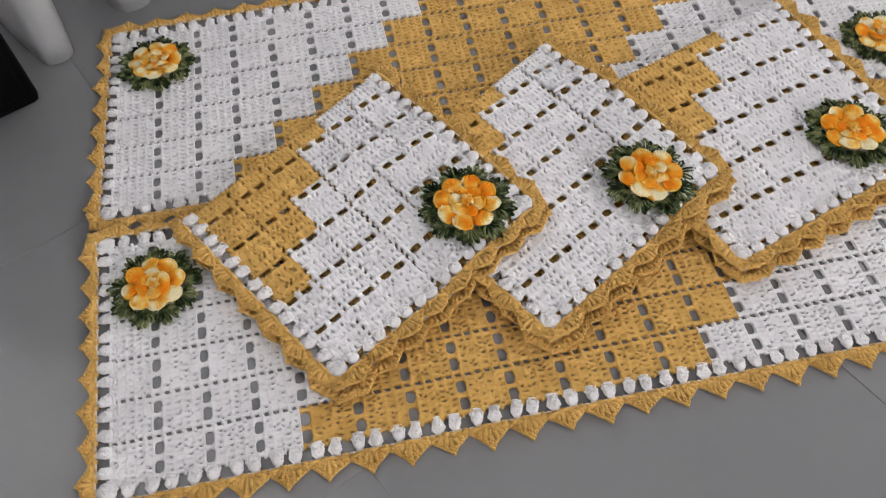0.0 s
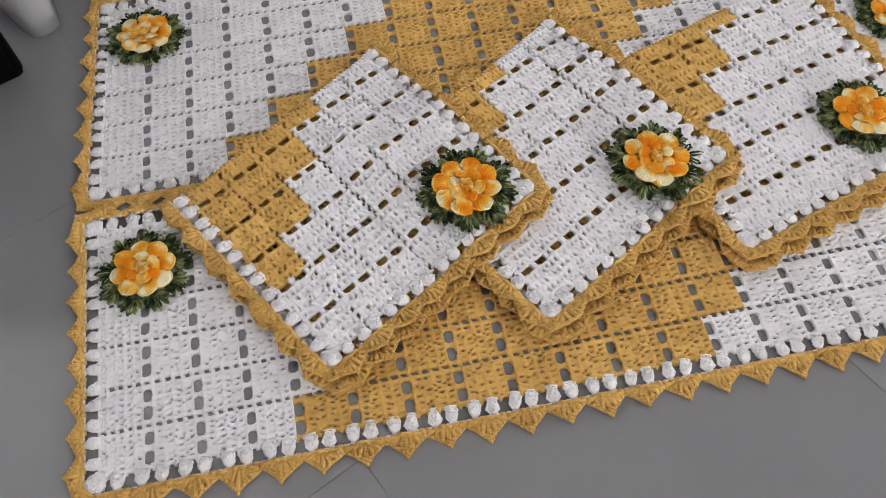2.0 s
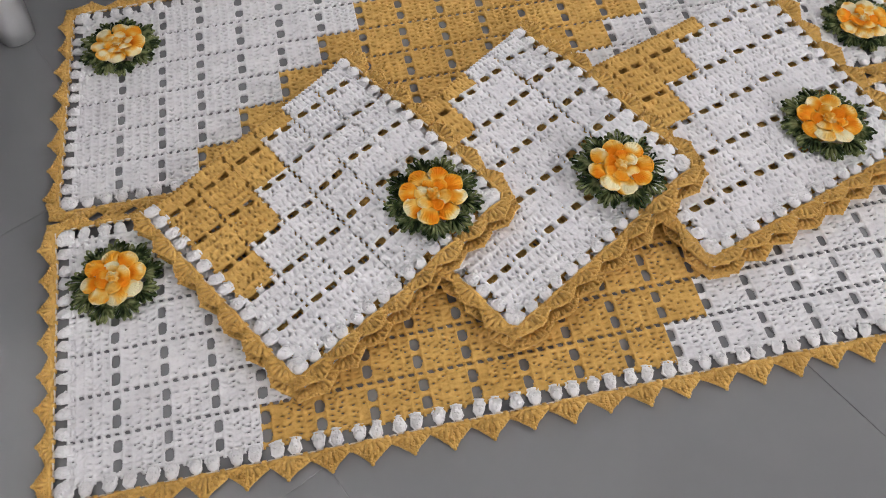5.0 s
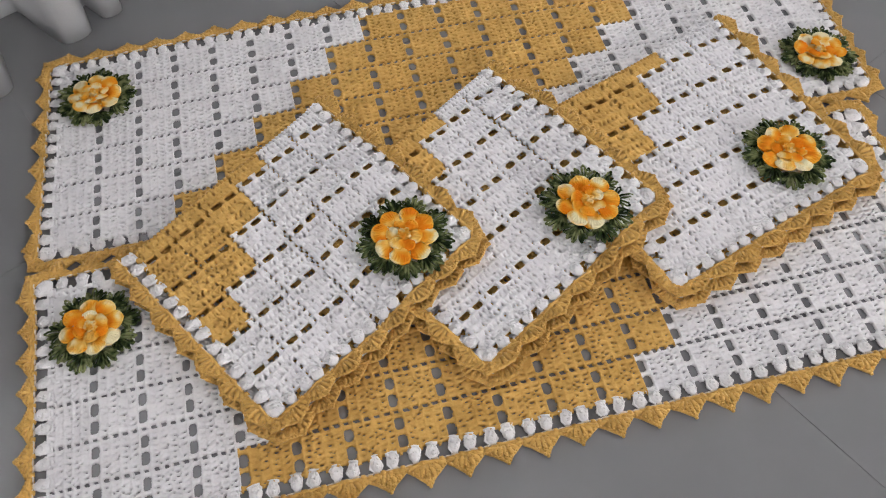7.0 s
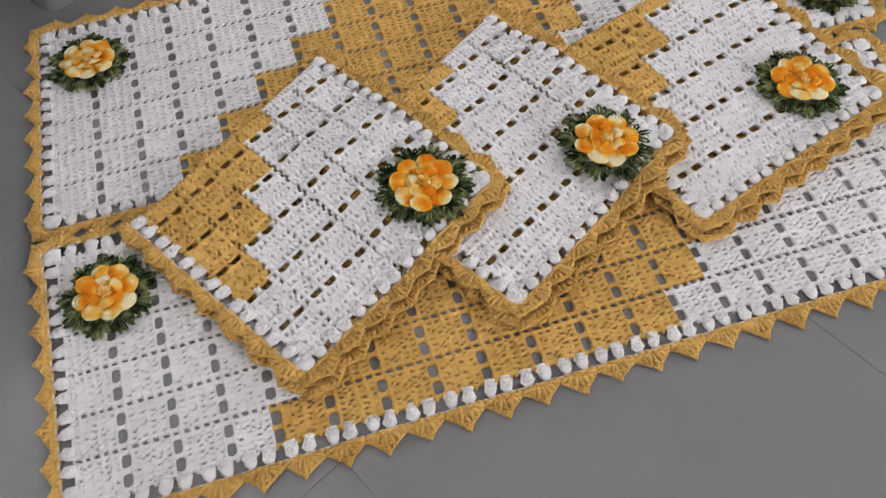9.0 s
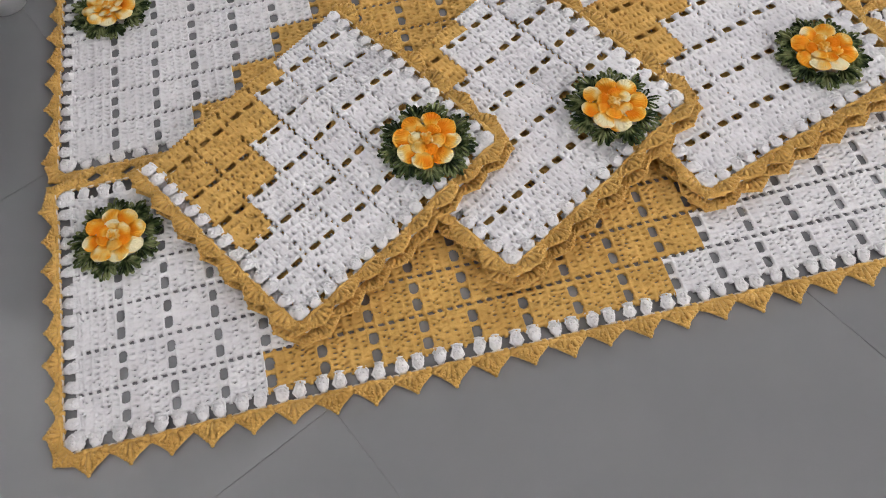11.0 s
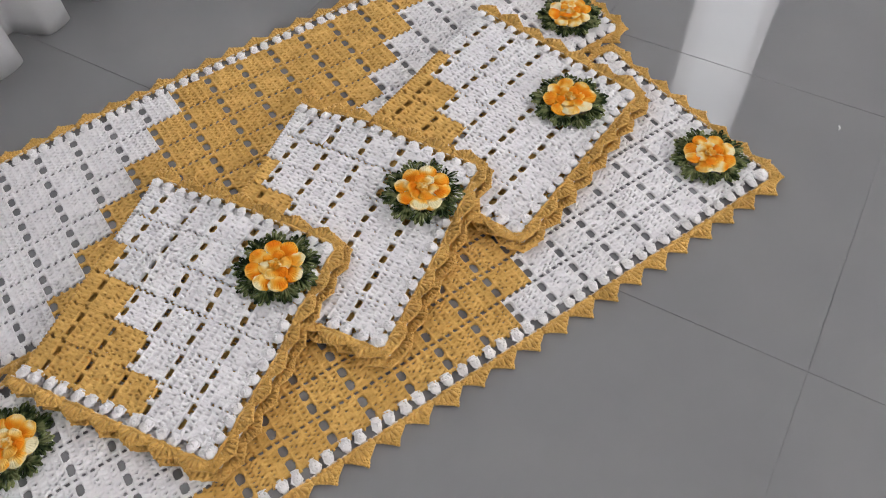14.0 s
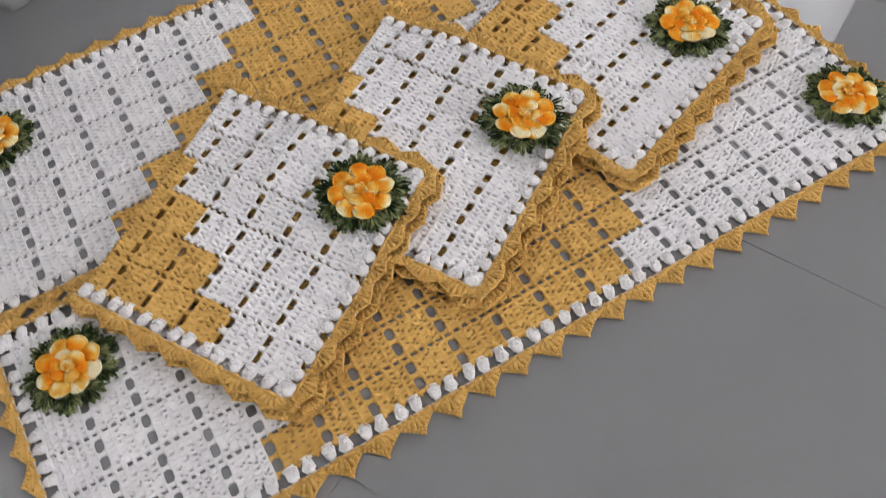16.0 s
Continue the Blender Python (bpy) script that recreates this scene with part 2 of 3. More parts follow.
def block_mesh(name, mat, w, seed, ladder=True, across=0.0014, up=0.0009, tight=False):
    """A filet block as one knitted sheet with real thickness: a ladder of holes along one side, then four columns of
    double crochet whose posts lie across, with slits between the posts, a braid along each seam, and a row of
    small openings below. tight: the holes are drawn closer, as in the folded rugs."""
    rnd = random.Random(seed)
    x0, y0 = -w / 2, -CH / 2
    hole = 0.0130 if ladder else 0.0
    solid0 = x0 + hole
    ncol = max(1, round((w - hole) / 0.0122))
    cw = (w - hole) / ncol
    nst = 7
    slit = 0.0024
    pitch = (CH - 2 * slit) / nst
    openings = []  # centre, half sizes
    if ladder:
        xc = x0 + 0.0062
        a, b = (0.0058, 0.0077) if tight else (0.0058, 0.0081)
        small = 0.0026 if tight else 0.0034
        openings += [(xc, y0, small, 0.0026), (xc, y0 + CH, small, 0.0026)]
        openings += [(xc + rnd.uniform(-0.0006, 0.0006), y0 + yy + rnd.uniform(-0.0006, 0.0006), a * rnd.uniform(0.9, 1.05), b * rnd.uniform(0.92, 1.05)) for yy in (0.0166, 0.0391)]
    shut = [rnd.random() < (0.14 if tight else 0.05) for c in range(ncol)]
    for c in range(ncol):
        for ye in (y0, y0 + CH):
            if not shut[c]:
                openings.append((solid0 + (c + 0.5) * cw, ye, (0.0032 if tight else 0.0037) + rnd.uniform(-0.0009, 0.0005), (0.0027 if tight else 0.0031) + rnd.uniform(-0.0006, 0.0003)))
    slits = []
    for c in range(ncol):
        lean = (0.16 if c % 2 else -0.16) + rnd.uniform(-0.08, 0.08)
        for k in range(1, nst):
            if rnd.random() < 0.90:
                slits.append((solid0 + (c + 0.5) * cw + rnd.uniform(-0.0013, 0.0013), y0 + slit + k * pitch + rnd.uniform(-0.0008, 0.0008),
                              0.0024 + rnd.uniform(-0.0010, 0.0008), 0.0010 + rnd.uniform(-0.0002, 0.0004), rnd.uniform(0.30, 1.0), lean + rnd.uniform(-0.25, 0.25)))
    for c in range(1, ncol):  # smaller pits beside the seams
        for k in range(nst):
            if rnd.random() < 0.45:
                slits.append((solid0 + c * cw + rnd.uniform(-0.0022, 0.0022), y0 + slit + (k + 0.5) * pitch + rnd.uniform(-0.0015, 0.0015),
                              0.0013 + rnd.uniform(-0.0003, 0.0006), 0.0009, rnd.uniform(0.3, 0.9), rnd.uniform(-0.6, 0.6)))
    nx, ny = max(4, round(w / across)), round(CH / up)
    verts, keep = [], {}
    seed_v = rnd.uniform(0, 90)
    for jy in range(ny + 1):
        for ix in range(nx + 1):
            x, y = x0 + w * ix / nx, y0 + CH * jy / ny
            far = 9.0
            for (cx, cy, a, b) in openings:
                if abs(x - cx) < a + 0.006 and abs(y - cy) < b + 0.006:
                    d = ((abs(x - cx) / a) ** 2.6 + (abs(y - cy) / b) ** 2.6) ** (1 / 2.6)
                    far = min(far, (d - 1) * min(a, b))
            h = 0.0024
            if x > solid0 - 0.0008:
                p = ((x - solid0) / cw) % 1.0
                seam = abs(2 * p - 1)  # 0 in the middle of a column, 1 at its seams
                q = (y - y0 - slit - (0.16 if int((x - solid0) / cw) % 2 else -0.16) * (p - 0.5) * cw) / pitch
                post = abs(math.sin(math.pi * q))
                h += 0.0009 * (post ** 0.6 - 0.6) * (1 - 0.5 * seam ** 3)
                h += 0.0011 * smooth(0.62, 0.95, seam) * (0.75 + 0.25 * math.sin(2 * math.pi * q + 1.0))
            else:
                h += 0.0004 * math.sin(y * 900 + seed_v)
            for (cx, cy, a, b, dp, lean) in slits:
                if abs(x - cx) < 0.007 and abs(y - cy) < 0.0045:
                    d = (abs(x - cx) / a) ** 2.4 + (abs(y - cy - lean * (x - cx)) / b) ** 2
                    h -= dp * (0.0042 if tight else 0.0048) * math.exp(-d)
            h += 0.0004 * noise.noise((x * 260 + seed_v, y * 260, seed)) + 0.0003 * noise.noise((x * 700, y * 700 + seed_v, seed))
            h -= 0.0014 * math.exp(-max(0.0, far) / 0.0010)
            edge = ix in (0, nx) or jy in (0, ny)
            dx = 0 if edge else rnd.uniform(-0.0003, 0.0003)
            dy = 0 if edge else rnd.uniform(-0.0002, 0.0002)
            verts.append((x + dx, y + dy, h))
            keep[(ix, jy)] = far > 0
    for (cx, cy, a, b, dp, lean) in slits:  # the deepest slits go right through
        ix, jy = round((cx - x0) / w * nx), round((cy - y0) / CH * ny)
        if dp > (0.62 if tight else 0.50 if mat == WHITE else 0.42) and 1 < ix < nx - 1 and 1 < jy < ny - 1:
            keep[(ix, jy)] = False
            if a > 0.0022:
                keep[(ix + 1, jy)] = False
    faces, used = [], {}
    row = nx + 1
    for jy in range(ny):
        for ix in range(nx):
            if all(keep[k] for k in ((ix, jy), (ix + 1, jy), (ix, jy + 1), (ix + 1, jy + 1))):
                f = (jy * row + ix, jy * row + ix + 1, (jy + 1) * row + ix + 1, (jy + 1) * row + ix)
                faces.append(f)
                for k in range(4):
                    e = (f[k], f[(k + 1) % 4])
                    used[e] = used.get(e, 0) + 1
    below = {}
    for (a, b) in list(used):
        if (b, a) not in used:
            for v in (a, b):
                if v not in below:
                    below[v] = len(verts)
                    verts.append((verts[v][0], verts[v][1], -0.0030 if tight else -0.0014))
            faces.append((b, a, below[a], below[b]))
    live = sorted({v for f in faces for v in f})
    index = {v: k for k, v in enumerate(live)}
    me = bpy.data.meshes.new(name)
    me.from_pydata([verts[v] for v in live], [], [tuple(index[v] for v in f) for f in faces])
    me.materials.append(mat)
    me.polygons.foreach_set("use_smooth", [True] * len(me.polygons))
    me.update()
    return me


WHITE_BLOCKS = [block_mesh("white_block", WHITE, CW, 10 + k) for k in range(4)]
YELLOW_BLOCKS = [block_mesh("mustard_block", MUSTARD, CW, 30 + k) for k in range(4)]
WHITE_TIGHT = [block_mesh("white_block", WHITE, CW, 40 + k, tight=True) for k in range(4)]
YELLOW_TIGHT = [block_mesh("mustard_block", MUSTARD, CW, 45 + k, tight=True) for k in range(4)]
WHITE_UNDER = block_mesh("white_block", WHITE, CW, 64, True, 0.0026, 0.0024)
YELLOW_UNDER = block_mesh("mustard_block", MUSTARD, CW, 65, True, 0.0026, 0.0024)
WHITE_SOLID = [block_mesh("white_block", WHITE, CW, 60 + k, False) for k in range(3)]
WHITE_NARROW = block_mesh("white_block_narrow", WHITE, 0.020, 51, False, tight=True)
YELLOW_NARROW = block_mesh("mustard_block_narrow", MUSTARD, 0.020, 52, False, tight=True)


def puff_mesh(name, seed):
    """A puff stitch: a fat bundle of loops drawn together at both ends, tall along y, its strands half sunk in it."""
    rnd = random.Random(seed)
    s = Shape()
    s.lump((0, 0, 0.0014), 0.0071, 0.0082, 0.0046, 7, 12, 0.07, 5, rnd.uniform(0, 6))
    for k in range(5):
        x = (k - 2) * 0.0027 + rnd.uniform(-0.0009, 0.0009)
        h = 0.0046 - abs(k - 2) * 0.0011 + rnd.uniform(-0.0005, 0.0004)
        bend = rnd.uniform(-0.0030, 0.0030)
        s.tube([(x * 0.5, -0.0080, 0.0010), (x + bend, -0.003, h), (x * 1.05 - bend * 0.7, 0.004, h), (x * 0.7, 0.0085, 0.0010)], [0.0011, 0.0016, 0.0015, 0.0012], 6)
    for k in range(9):  # knots and stray loops
        a, r = rnd.uniform(0, 6.28), rnd.uniform(0.25, 0.85)
        s.lump((0.0068 * r * math.cos(a), 0.0080 * r * math.sin(a), 0.0014 + 0.0044 * math.sqrt(1 - r * r)), rnd.uniform(0.0014, 0.0022), rnd.uniform(0.0012, 0.0020), 0.0013, 4, 6)
    s.tube([(-0.0068, 0.0086, 0.0002), (0, 0.0092, 0.0012), (0.0068, 0.0086, 0.0002)], 0.0022, 5)
    return s.mesh(name, WHITE)


PUFFS = [puff_mesh("puff_stitch", 70 + k) for k in range(3)]


def scallop_mesh(name, seed, reach=0.0195, half=0.0245, blunt=0.0, spread=0.42, curl=0.0):
    """One tooth of the edging, pointing to -y: trebles that fan out from a narrow root over a sunken web, with open gaps
    beside the root, closed by a thick rim of small knots. blunt: how much of the reach is left between the teeth."""
    rnd = random.Random(seed)
    s = Shape()
    n = 7
    rim, inner = [], []
    for k in range(n):
        u = -1 + 2 * k / (n - 1)
        shape = 1 - abs(u) ** (0.85 if blunt < 0.2 else 1.4)
        tip = Vector((u * half + rnd.uniform(-0.0006, 0.0006), -reach * (blunt + (1 - blunt) * shape) - 0.002 + rnd.uniform(-0.0007, 0.0007), 0.0012 + (0.0016 + curl) * shape + rnd.uniform(-0.0006, 0.0006)))
        rim.append(tip)
        root = Vector((u * half * spread, 0.0010, 0.0010))
        inner.append(root.lerp(tip, 0.22) + Vector((0, 0, -0.0012)))
        mid = root.lerp(tip, 0.55) + Vector((rnd.uniform(-0.0008, 0.0008), rnd.uniform(-0.0008, 0.0008), 0.0010 + rnd.uniform(-0.0005, 0.0005)))
        s.tube([root, mid, tip], [0.0026, 0.0034 + rnd.uniform(-0.0005, 0.0005), 0.0030], 6)
    s.tube(rim, [0.0023] * n, 5)
    for k in range(n - 1):
        for f in (0.25, 0.75):
            m = rim[k].lerp(rim[k + 1], f)
            s.lump((m.x + rnd.uniform(-0.0006, 0.0006), m.y + rnd.uniform(-0.0008, 0.0006), m.z + 0.0010), 0.0025, 0.0024, 0.0021, 4, 6)
    m = rim[n // 2]
    s.lump((m.x, m.y - 0.0012, m.z + 0.0006), 0.0026, 0.0024, 0.0022, 5, 7)
    for k in range(22):  # knots and loops where the trebles are tied
        a, b = rnd.randrange(0, n - 1), rnd.uniform(0.1, 0.9)
        p = inner[a].lerp(rim[a], b).lerp(inner[a + 1].lerp(rim[a + 1], b), rnd.random())
        s.lump(p + Vector((0, 0, 0.0030)), rnd.uniform(0.0012, 0.0024), rnd.uniform(0.0012, 0.0022), 0.0022, 4, 6)
    s.tube([(-half, 0.001, 0.001), (0, 0.0028, 0.0022), (half, 0.001, 0.001)], 0.0024, 5)
    b = len(s.v)  # the sunken web between the trebles
    s.v += [p for p in inner] + [p + Vector((0, 0, -0.0014)) for p in rim]
    s.f += [(b + k, b + n + k, b + n + k + 1, b + k + 1) for k in range(n - 1)]
    return s.mesh(name, MUSTARD)


SCALLOPS = [scallop_mesh("edging_scallop", 80 + k) for k in range(3)]
CORNER = scallop_mesh("edging_corner", 90, 0.015, 0.024)
RUFFLES = [scallop_mesh("edging_scallop", 85 + k, 0.0145, 0.0245, 0.22, 0.50, 0.0045) for k in range(3)]


def chain_mesh(name, mat, length, r=0.0022, seed=0):
    """A line of chain stitches along x."""
    rnd = random.Random(seed)
    s = Shape()
    n = max(2, round(length / 0.0085))
    for k in range(n):
        x = -length / 2 + (k + 0.5) * length / n
        s.lump((x, rnd.uniform(-0.0009, 0.0009), 0.001 + rnd.uniform(-0.0005, 0.0005)), length / n * 0.60, r * rnd.uniform(0.8, 1.15), r, 4, 6)
    return s.mesh(name, mat)


# ---- the flowers ----
def petal_mesh(name, mat, length, width, lift, seed, ribs=11):
    """A round cupped petal: close trebles fan out from the root under a thick rolled rim. Points to +x."""
    rnd = random.Random(seed)
    s = Shape()
    rim, ridge = [], []
    for k in range(ribs):
        u = -1 + 2 * k / (ribs - 1)
        a = u * 1.75
        tip = Vector((length * (0.56 + 0.44 * math.cos(a)) + rnd.uniform(-0.0004, 0.0004), width * math.sin(a), lift * (0.70 + 0.30 * math.cos(a)) + rnd.uniform(-0.0003, 0.0003)))
        rim.append(tip)
        root = Vector((0.002, u * width * 0.25, 0.0045))
        mid = root.lerp(tip, 0.55) + Vector((0, 0, 0.0022 + rnd.uniform(-0.0003, 0.0003)))
        ridge.append((root, mid))
        s.tube([root, mid, tip], [0.0016, width * 0.115, width * 0.100], 6)
    s.tube([p + Vector((rnd.uniform(-0.0005, 0.0005), rnd.uniform(-0.0005, 0.0005), 0)) for p in rim], [0.0016 * rnd.uniform(0.8, 1.2) for p in rim], 6)
    b = len(s.v)
    for (root, mid), tip in zip(ridge, rim):
        s.v += [root, mid + Vector((0, 0, 0.0004)), tip]
    for k in range(ribs - 1):
        for j in (0, 1):
            s.f.append((b + 3 * k + j, b + 3 * k + j + 1, b + 3 * k + j + 4, b + 3 * k + j + 3))
    return s.mesh(name, mat)


def leaf_mesh(name, seed):
    """A leaf of the wreath: seven slim loops of string in a spread fan, the middle one longest, ending in bead-like
    knots. Points to +x."""
    rnd = random.Random(seed)
    s = Shape()
    for k in range(7):
        a = radians(-60 + 20 * k + rnd.uniform(-4, 4))
        ln = (0.0205, 0.0245, 0.0275, 0.0305, 0.0275, 0.0245, 0.0205)[k] + rnd.uniform(-0.0015, 0.0012)
        d, q = Vector((math.cos(a), math.sin(a), 0)), Vector((-math.sin(a), math.cos(a), 0))
        w, z = 0.0025, 0.0045 + 0.0014 * (k % 2) + rnd.uniform(-0.0006, 0.0006)
        s.tube([q * -0.001 + Vector((0, 0, 0.003)), d * ln * 0.5 - q * w * 0.8 + Vector((0, 0, z + 0.0012)), d * ln * 0.86 - q * w + Vector((0, 0, z)), d * ln + Vector((0, 0, z - 0.0006)),
                d * ln * 0.86 + q * w + Vector((0, 0, z)), d * ln * 0.5 + q * w * 0.8 + Vector((0, 0, z + 0.0012)), q * 0.001 + Vector((0, 0, 0.003))],
               [0.0012, 0.0014, 0.0015, 0.0016, 0.0015, 0.0014, 0.0012], 5)
        s.lump(d * (ln * 0.97) + Vector((0, 0, z - 0.0004)), 0.0023, 0.0023, 0.0020, 5, 7)
        s.tube([Vector((0, 0, 0.001)), d * ln * 0.88 + Vector((0, 0, 0.0016))], [0.002, 0.0026], 5)
    return s.mesh(name, LEAF)


LEAVES = [leaf_mesh("leaf", 100 + k) for k in range(3)]
OUTER = [petal_mesh("petal", PETAL, 0.0250, 0.0128, 0.0072, 110 + k) for k in range(3)]
MIDDLE = [petal_mesh("inner_petal", PETAL, 0.0160, 0.0094, 0.0058, 120 + k, 9) for k in range(3)]


def heart_mesh():
    """The middle of the flower: a jumble of small ruffled loops over a low mound."""
    rnd = random.Random(7)
    s = Shape()
    for k in range(11):
        a, r = k * 2.4, 0.0012 + 0.0062 * math.sqrt(k / 11)
        s.lump((math.cos(a) * r, math.sin(a) * r, 0.0172 - r * 0.35 + rnd.uniform(-0.001, 0.001)), rnd.uniform(0.0020, 0.0036), rnd.uniform(0.0018, 0.0030), 0.0026, 5, 7)
    for k in range(4):
        a = k * 1.57 + 0.4
        c = Vector((math.cos(a) * 0.005, math.sin(a) * 0.005, 0.0178))
        s.tube([c + Vector((0.0034 * math.cos(b), 0.0028 * math.sin(b), rnd.uniform(-0.0008, 0.0012))) for b in (0, 1.05, 2.1, 3.14, 4.2, 5.2)], 0.0011, 5, True)
    s.lump((0, 0, 0.0070), 0.0270, 0.0270, 0.0062, 5, 14)
    return s.mesh("heart", CORE)


HEART = heart_mesh()


def flower(parent, place, spin, seed, size=1.06):
    """Raised flower of eight petals in two tiers on a wreath of nine leaves."""
    rnd = random.Random(seed)
    m = Matrix.Translation(place) @ pose(0, 0, 0, 0, 0, spin) @ Matrix.Scale(size, 4)
    fl = empty("flower", m, parent)
    fl["label"] = "raised orange and cream flower with dark green leaves"
    for k in range(9):
        a = 40 * k + rnd.uniform(-3, 3)
        piece("leaf", LEAVES[rnd.randrange(3)], fl, m @ pose(0, 0, 0, 0, 0, a) @ pose(0.0345, 0, 0.001, 0, rnd.uniform(-4, 4), rnd.uniform(-4, 4)))
    for k in range(8):
        a = 45 * k + rnd.uniform(-3, 3)
        piece("petal", OUTER[rnd.randrange(3)], fl, m @ pose(0, 0, 0, 0, 0, a) @ pose(0.0165, 0, 0.0050 + 0.0015 * (k % 2), rnd.uniform(-12, 12), rnd.uniform(-6, 6), rnd.uniform(-6, 6)))
    for k in range(6):
        a = 60 * k + 20 + rnd.uniform(-7, 7)
        piece("inner_petal", MIDDLE[rnd.randrange(3)], fl, m @ pose(0, 0, 0, 0, 0, a) @ pose(0.0066, 0, 0.0085, rnd.uniform(-24, 24), rnd.uniform(-16, 8), rnd.uniform(-12, 12)))
    piece("heart", HEART, fl, m)
    return fl


# ---- a crocheted cloth laid over a four-cornered patch ----
class Patch:
    """Four corners a b c d (a to b along the columns, a to d along the rows), laid at the height z(x, y)."""

    def __init__(self, a, b, c, d, height, bow=0.0):
        self.q, self.height, self.bow = [Vector(p) for p in (a, b, c, d)], height, bow

    def at(self, u, v):
        a, b, c, d = self.q
        p = (a * (1 - u) + b * u) * (1 - v) + (d * (1 - u) + c * u) * v
        p = p + Vector((0, self.bow * 4 * u * (1 - u) * v))
        return Vector((p.x, p.y, self.height(p.x, p.y)))

    def seat(self, u, v, sx=1.0, sy=1.0, spin=0.0):
        e = 0.004
        p, du, dv = self.at(u, v), self.at(u + e, v) - self.at(u - e, v), self.at(u, v + e) - self.at(u, v - e)
        x = du.normalized()
        n = du.cross(dv).normalized()
        y = n.cross(x)
        m = Matrix((x, y, n)).transposed().to_4x4()
        m.translation = p
        return m @ pose(0, 0, 0, 0, 0, spin) @ Matrix.Diagonal((sx, sy, 1, 1))

    def size(self):
        lu = ((self.at(1, 0.5) - self.at(0, 0.5)).length)
        lv = ((self.at(0.5, 1) - self.at(0.5, 0)).length)
        return lu, lv


def edging(parent, patch, sides, rnd, puffs=True, reach=1.0, teeth=None):
    """Puff stitches, a chain and pointed scallops along the named sides: s(outh), e, n, w of the patch."""
    lu, lv = patch.size()
    for side in sides:
        along = lu if side in "sn" else lv
        across = lv if side in "sn" else lu

        def put(t, out, spin_extra=0.0, sx=1.0, sy=1.0, lift=0.0, tip=0.0):
            o = out / across
            u, v, spin = {"s": (t, -o, 0), "n": (t, 1 + o, 180), "w": (-o, t, -90), "e": (1 + o, t, 90)}[side]
            m = patch.seat(u, v, 1, 1, 0)
            return m @ pose(0, 0, lift, 0, 0, spin + spin_extra) @ pose(0, 0, 0, tip) @ Matrix.Diagonal((sx, sy, 1, 1))

        pairs = max(2, round((along + 0.02) / 0.0475))
        step = (along + 0.026) / pairs / along
        t0 = -0.013 / along
        for k in range(pairs):
            tc = t0 + (k + 0.5) * step
            if puffs:
                for d in (-0.215, 0.215):
                    piece("puff_stitch", PUFFS[rnd.randrange(3)], parent, put(tc + d * step + rnd.uniform(-0.02, 0.02) * step, 0.0054 + rnd.uniform(-0.0006, 0.0006), rnd.uniform(-12, 12), rnd.uniform(1.0, 1.14) * (1.08 if teeth else 1.0), rnd.uniform(1.0, 1.12) * (1.06 if teeth else 1.08), rnd.uniform(0, 0.001)))
            piece("edging_chain", PALE_CHAIN, parent, put(tc, 0.0158 if not teeth else 0.0148, 0, step * along / 0.048, 1, 0.0014))
            piece("edging_band", BAND_CHAIN, parent, put(tc, 0.0186 if not teeth else 0.0172, 0, step * along / 0.048, 1, 0.0))
            piece("edging_scallop", (teeth or SCALLOPS)[rnd.randrange(3)], parent, put(tc, 0.0205 if not teeth else 0.0185, rnd.uniform(-4, 4), step * along / 0.049, (1.0 if teeth else {'s': 1.06, 'e': 0.70, 'w': 0.74, 'n': 0.70}[side]) * rnd.uniform(0.9, 1.08), rnd.uniform(0, 0.001), rnd.uniform(-7, 14) if teeth else rnd.uniform(-3, 2)))
    corner_at = {"sw": (0, 0, -45), "se": (1, 0, 45), "ne": (1, 1, 135), "nw": (0, 1, -135)}
    for key, (u, v, spin) in corner_at.items():
        if key[0] in sides and key[1] in sides:
            m = patch.seat(u + (-1 if u == 0 else 1) * 0.0140 / lu, v + (-1 if v == 0 else 1) * 0.0140 / lv) @ pose(0, 0, 0.0008, 0, 0, spin)
            if puffs:
                near = patch.seat(u + (-1 if u == 0 else 1) * 0.0045 / lu, v + (-1 if v == 0 else 1) * 0.0045 / lv)
                piece("puff_stitch", PUFFS[rnd.randrange(3)], parent, near @ pose(0, 0, 0.0012, 0, 0, spin) @ Matrix.Scale(1.1, 4))
            piece("edging_corner", CORNER, parent, m @ Matrix.Diagonal((1, reach, 1, 1)))


PALE_CHAIN = chain_mesh("edging_chain", ECRU, 0.048, 0.0015, 3)
BAND_CHAIN = chain_mesh("edging_band", MUSTARD, 0.048, 0.0042, 4)


def grid_cloth(parent, patch, cols, lines, is_yellow, rnd, layer=""):
    """Lay the filet blocks: cols and lines hold the edges of the columns and rows as fractions of the patch.
    layer: "top" and "under" for the two halves of a folded rug."""
    lu, lv = patch.size()
    white, mustard = (WHITE_TIGHT, YELLOW_TIGHT) if layer == "top" else ([WHITE_UNDER], [YELLOW_UNDER]) if layer == "under" else (WHITE_BLOCKS, YELLOW_BLOCKS)
    for c in range(len(cols) - 1):
        a, b = cols[c], cols[c + 1]
        w = (b - a) * lu
        narrow = w < 0.035
        for r in range(len(lines) - 1):
            lo, hi = lines[r], lines[r + 1]
            m = patch.seat((a + b) / 2, (lo + hi) / 2, 1.012 * w / (0.020 if narrow else CW), 1.012 * lv * (hi - lo) / CH)
            yellow = is_yellow(c, r)
            if narrow:
                mesh = YELLOW_NARROW if yellow else WHITE_NARROW
            elif c == 0:
                mesh = rnd.choice(WHITE_SOLID)
            else:
                mesh = rnd.choice(mustard if yellow else white)
            piece("mustard_block" if yellow else "white_block", mesh, parent, m)


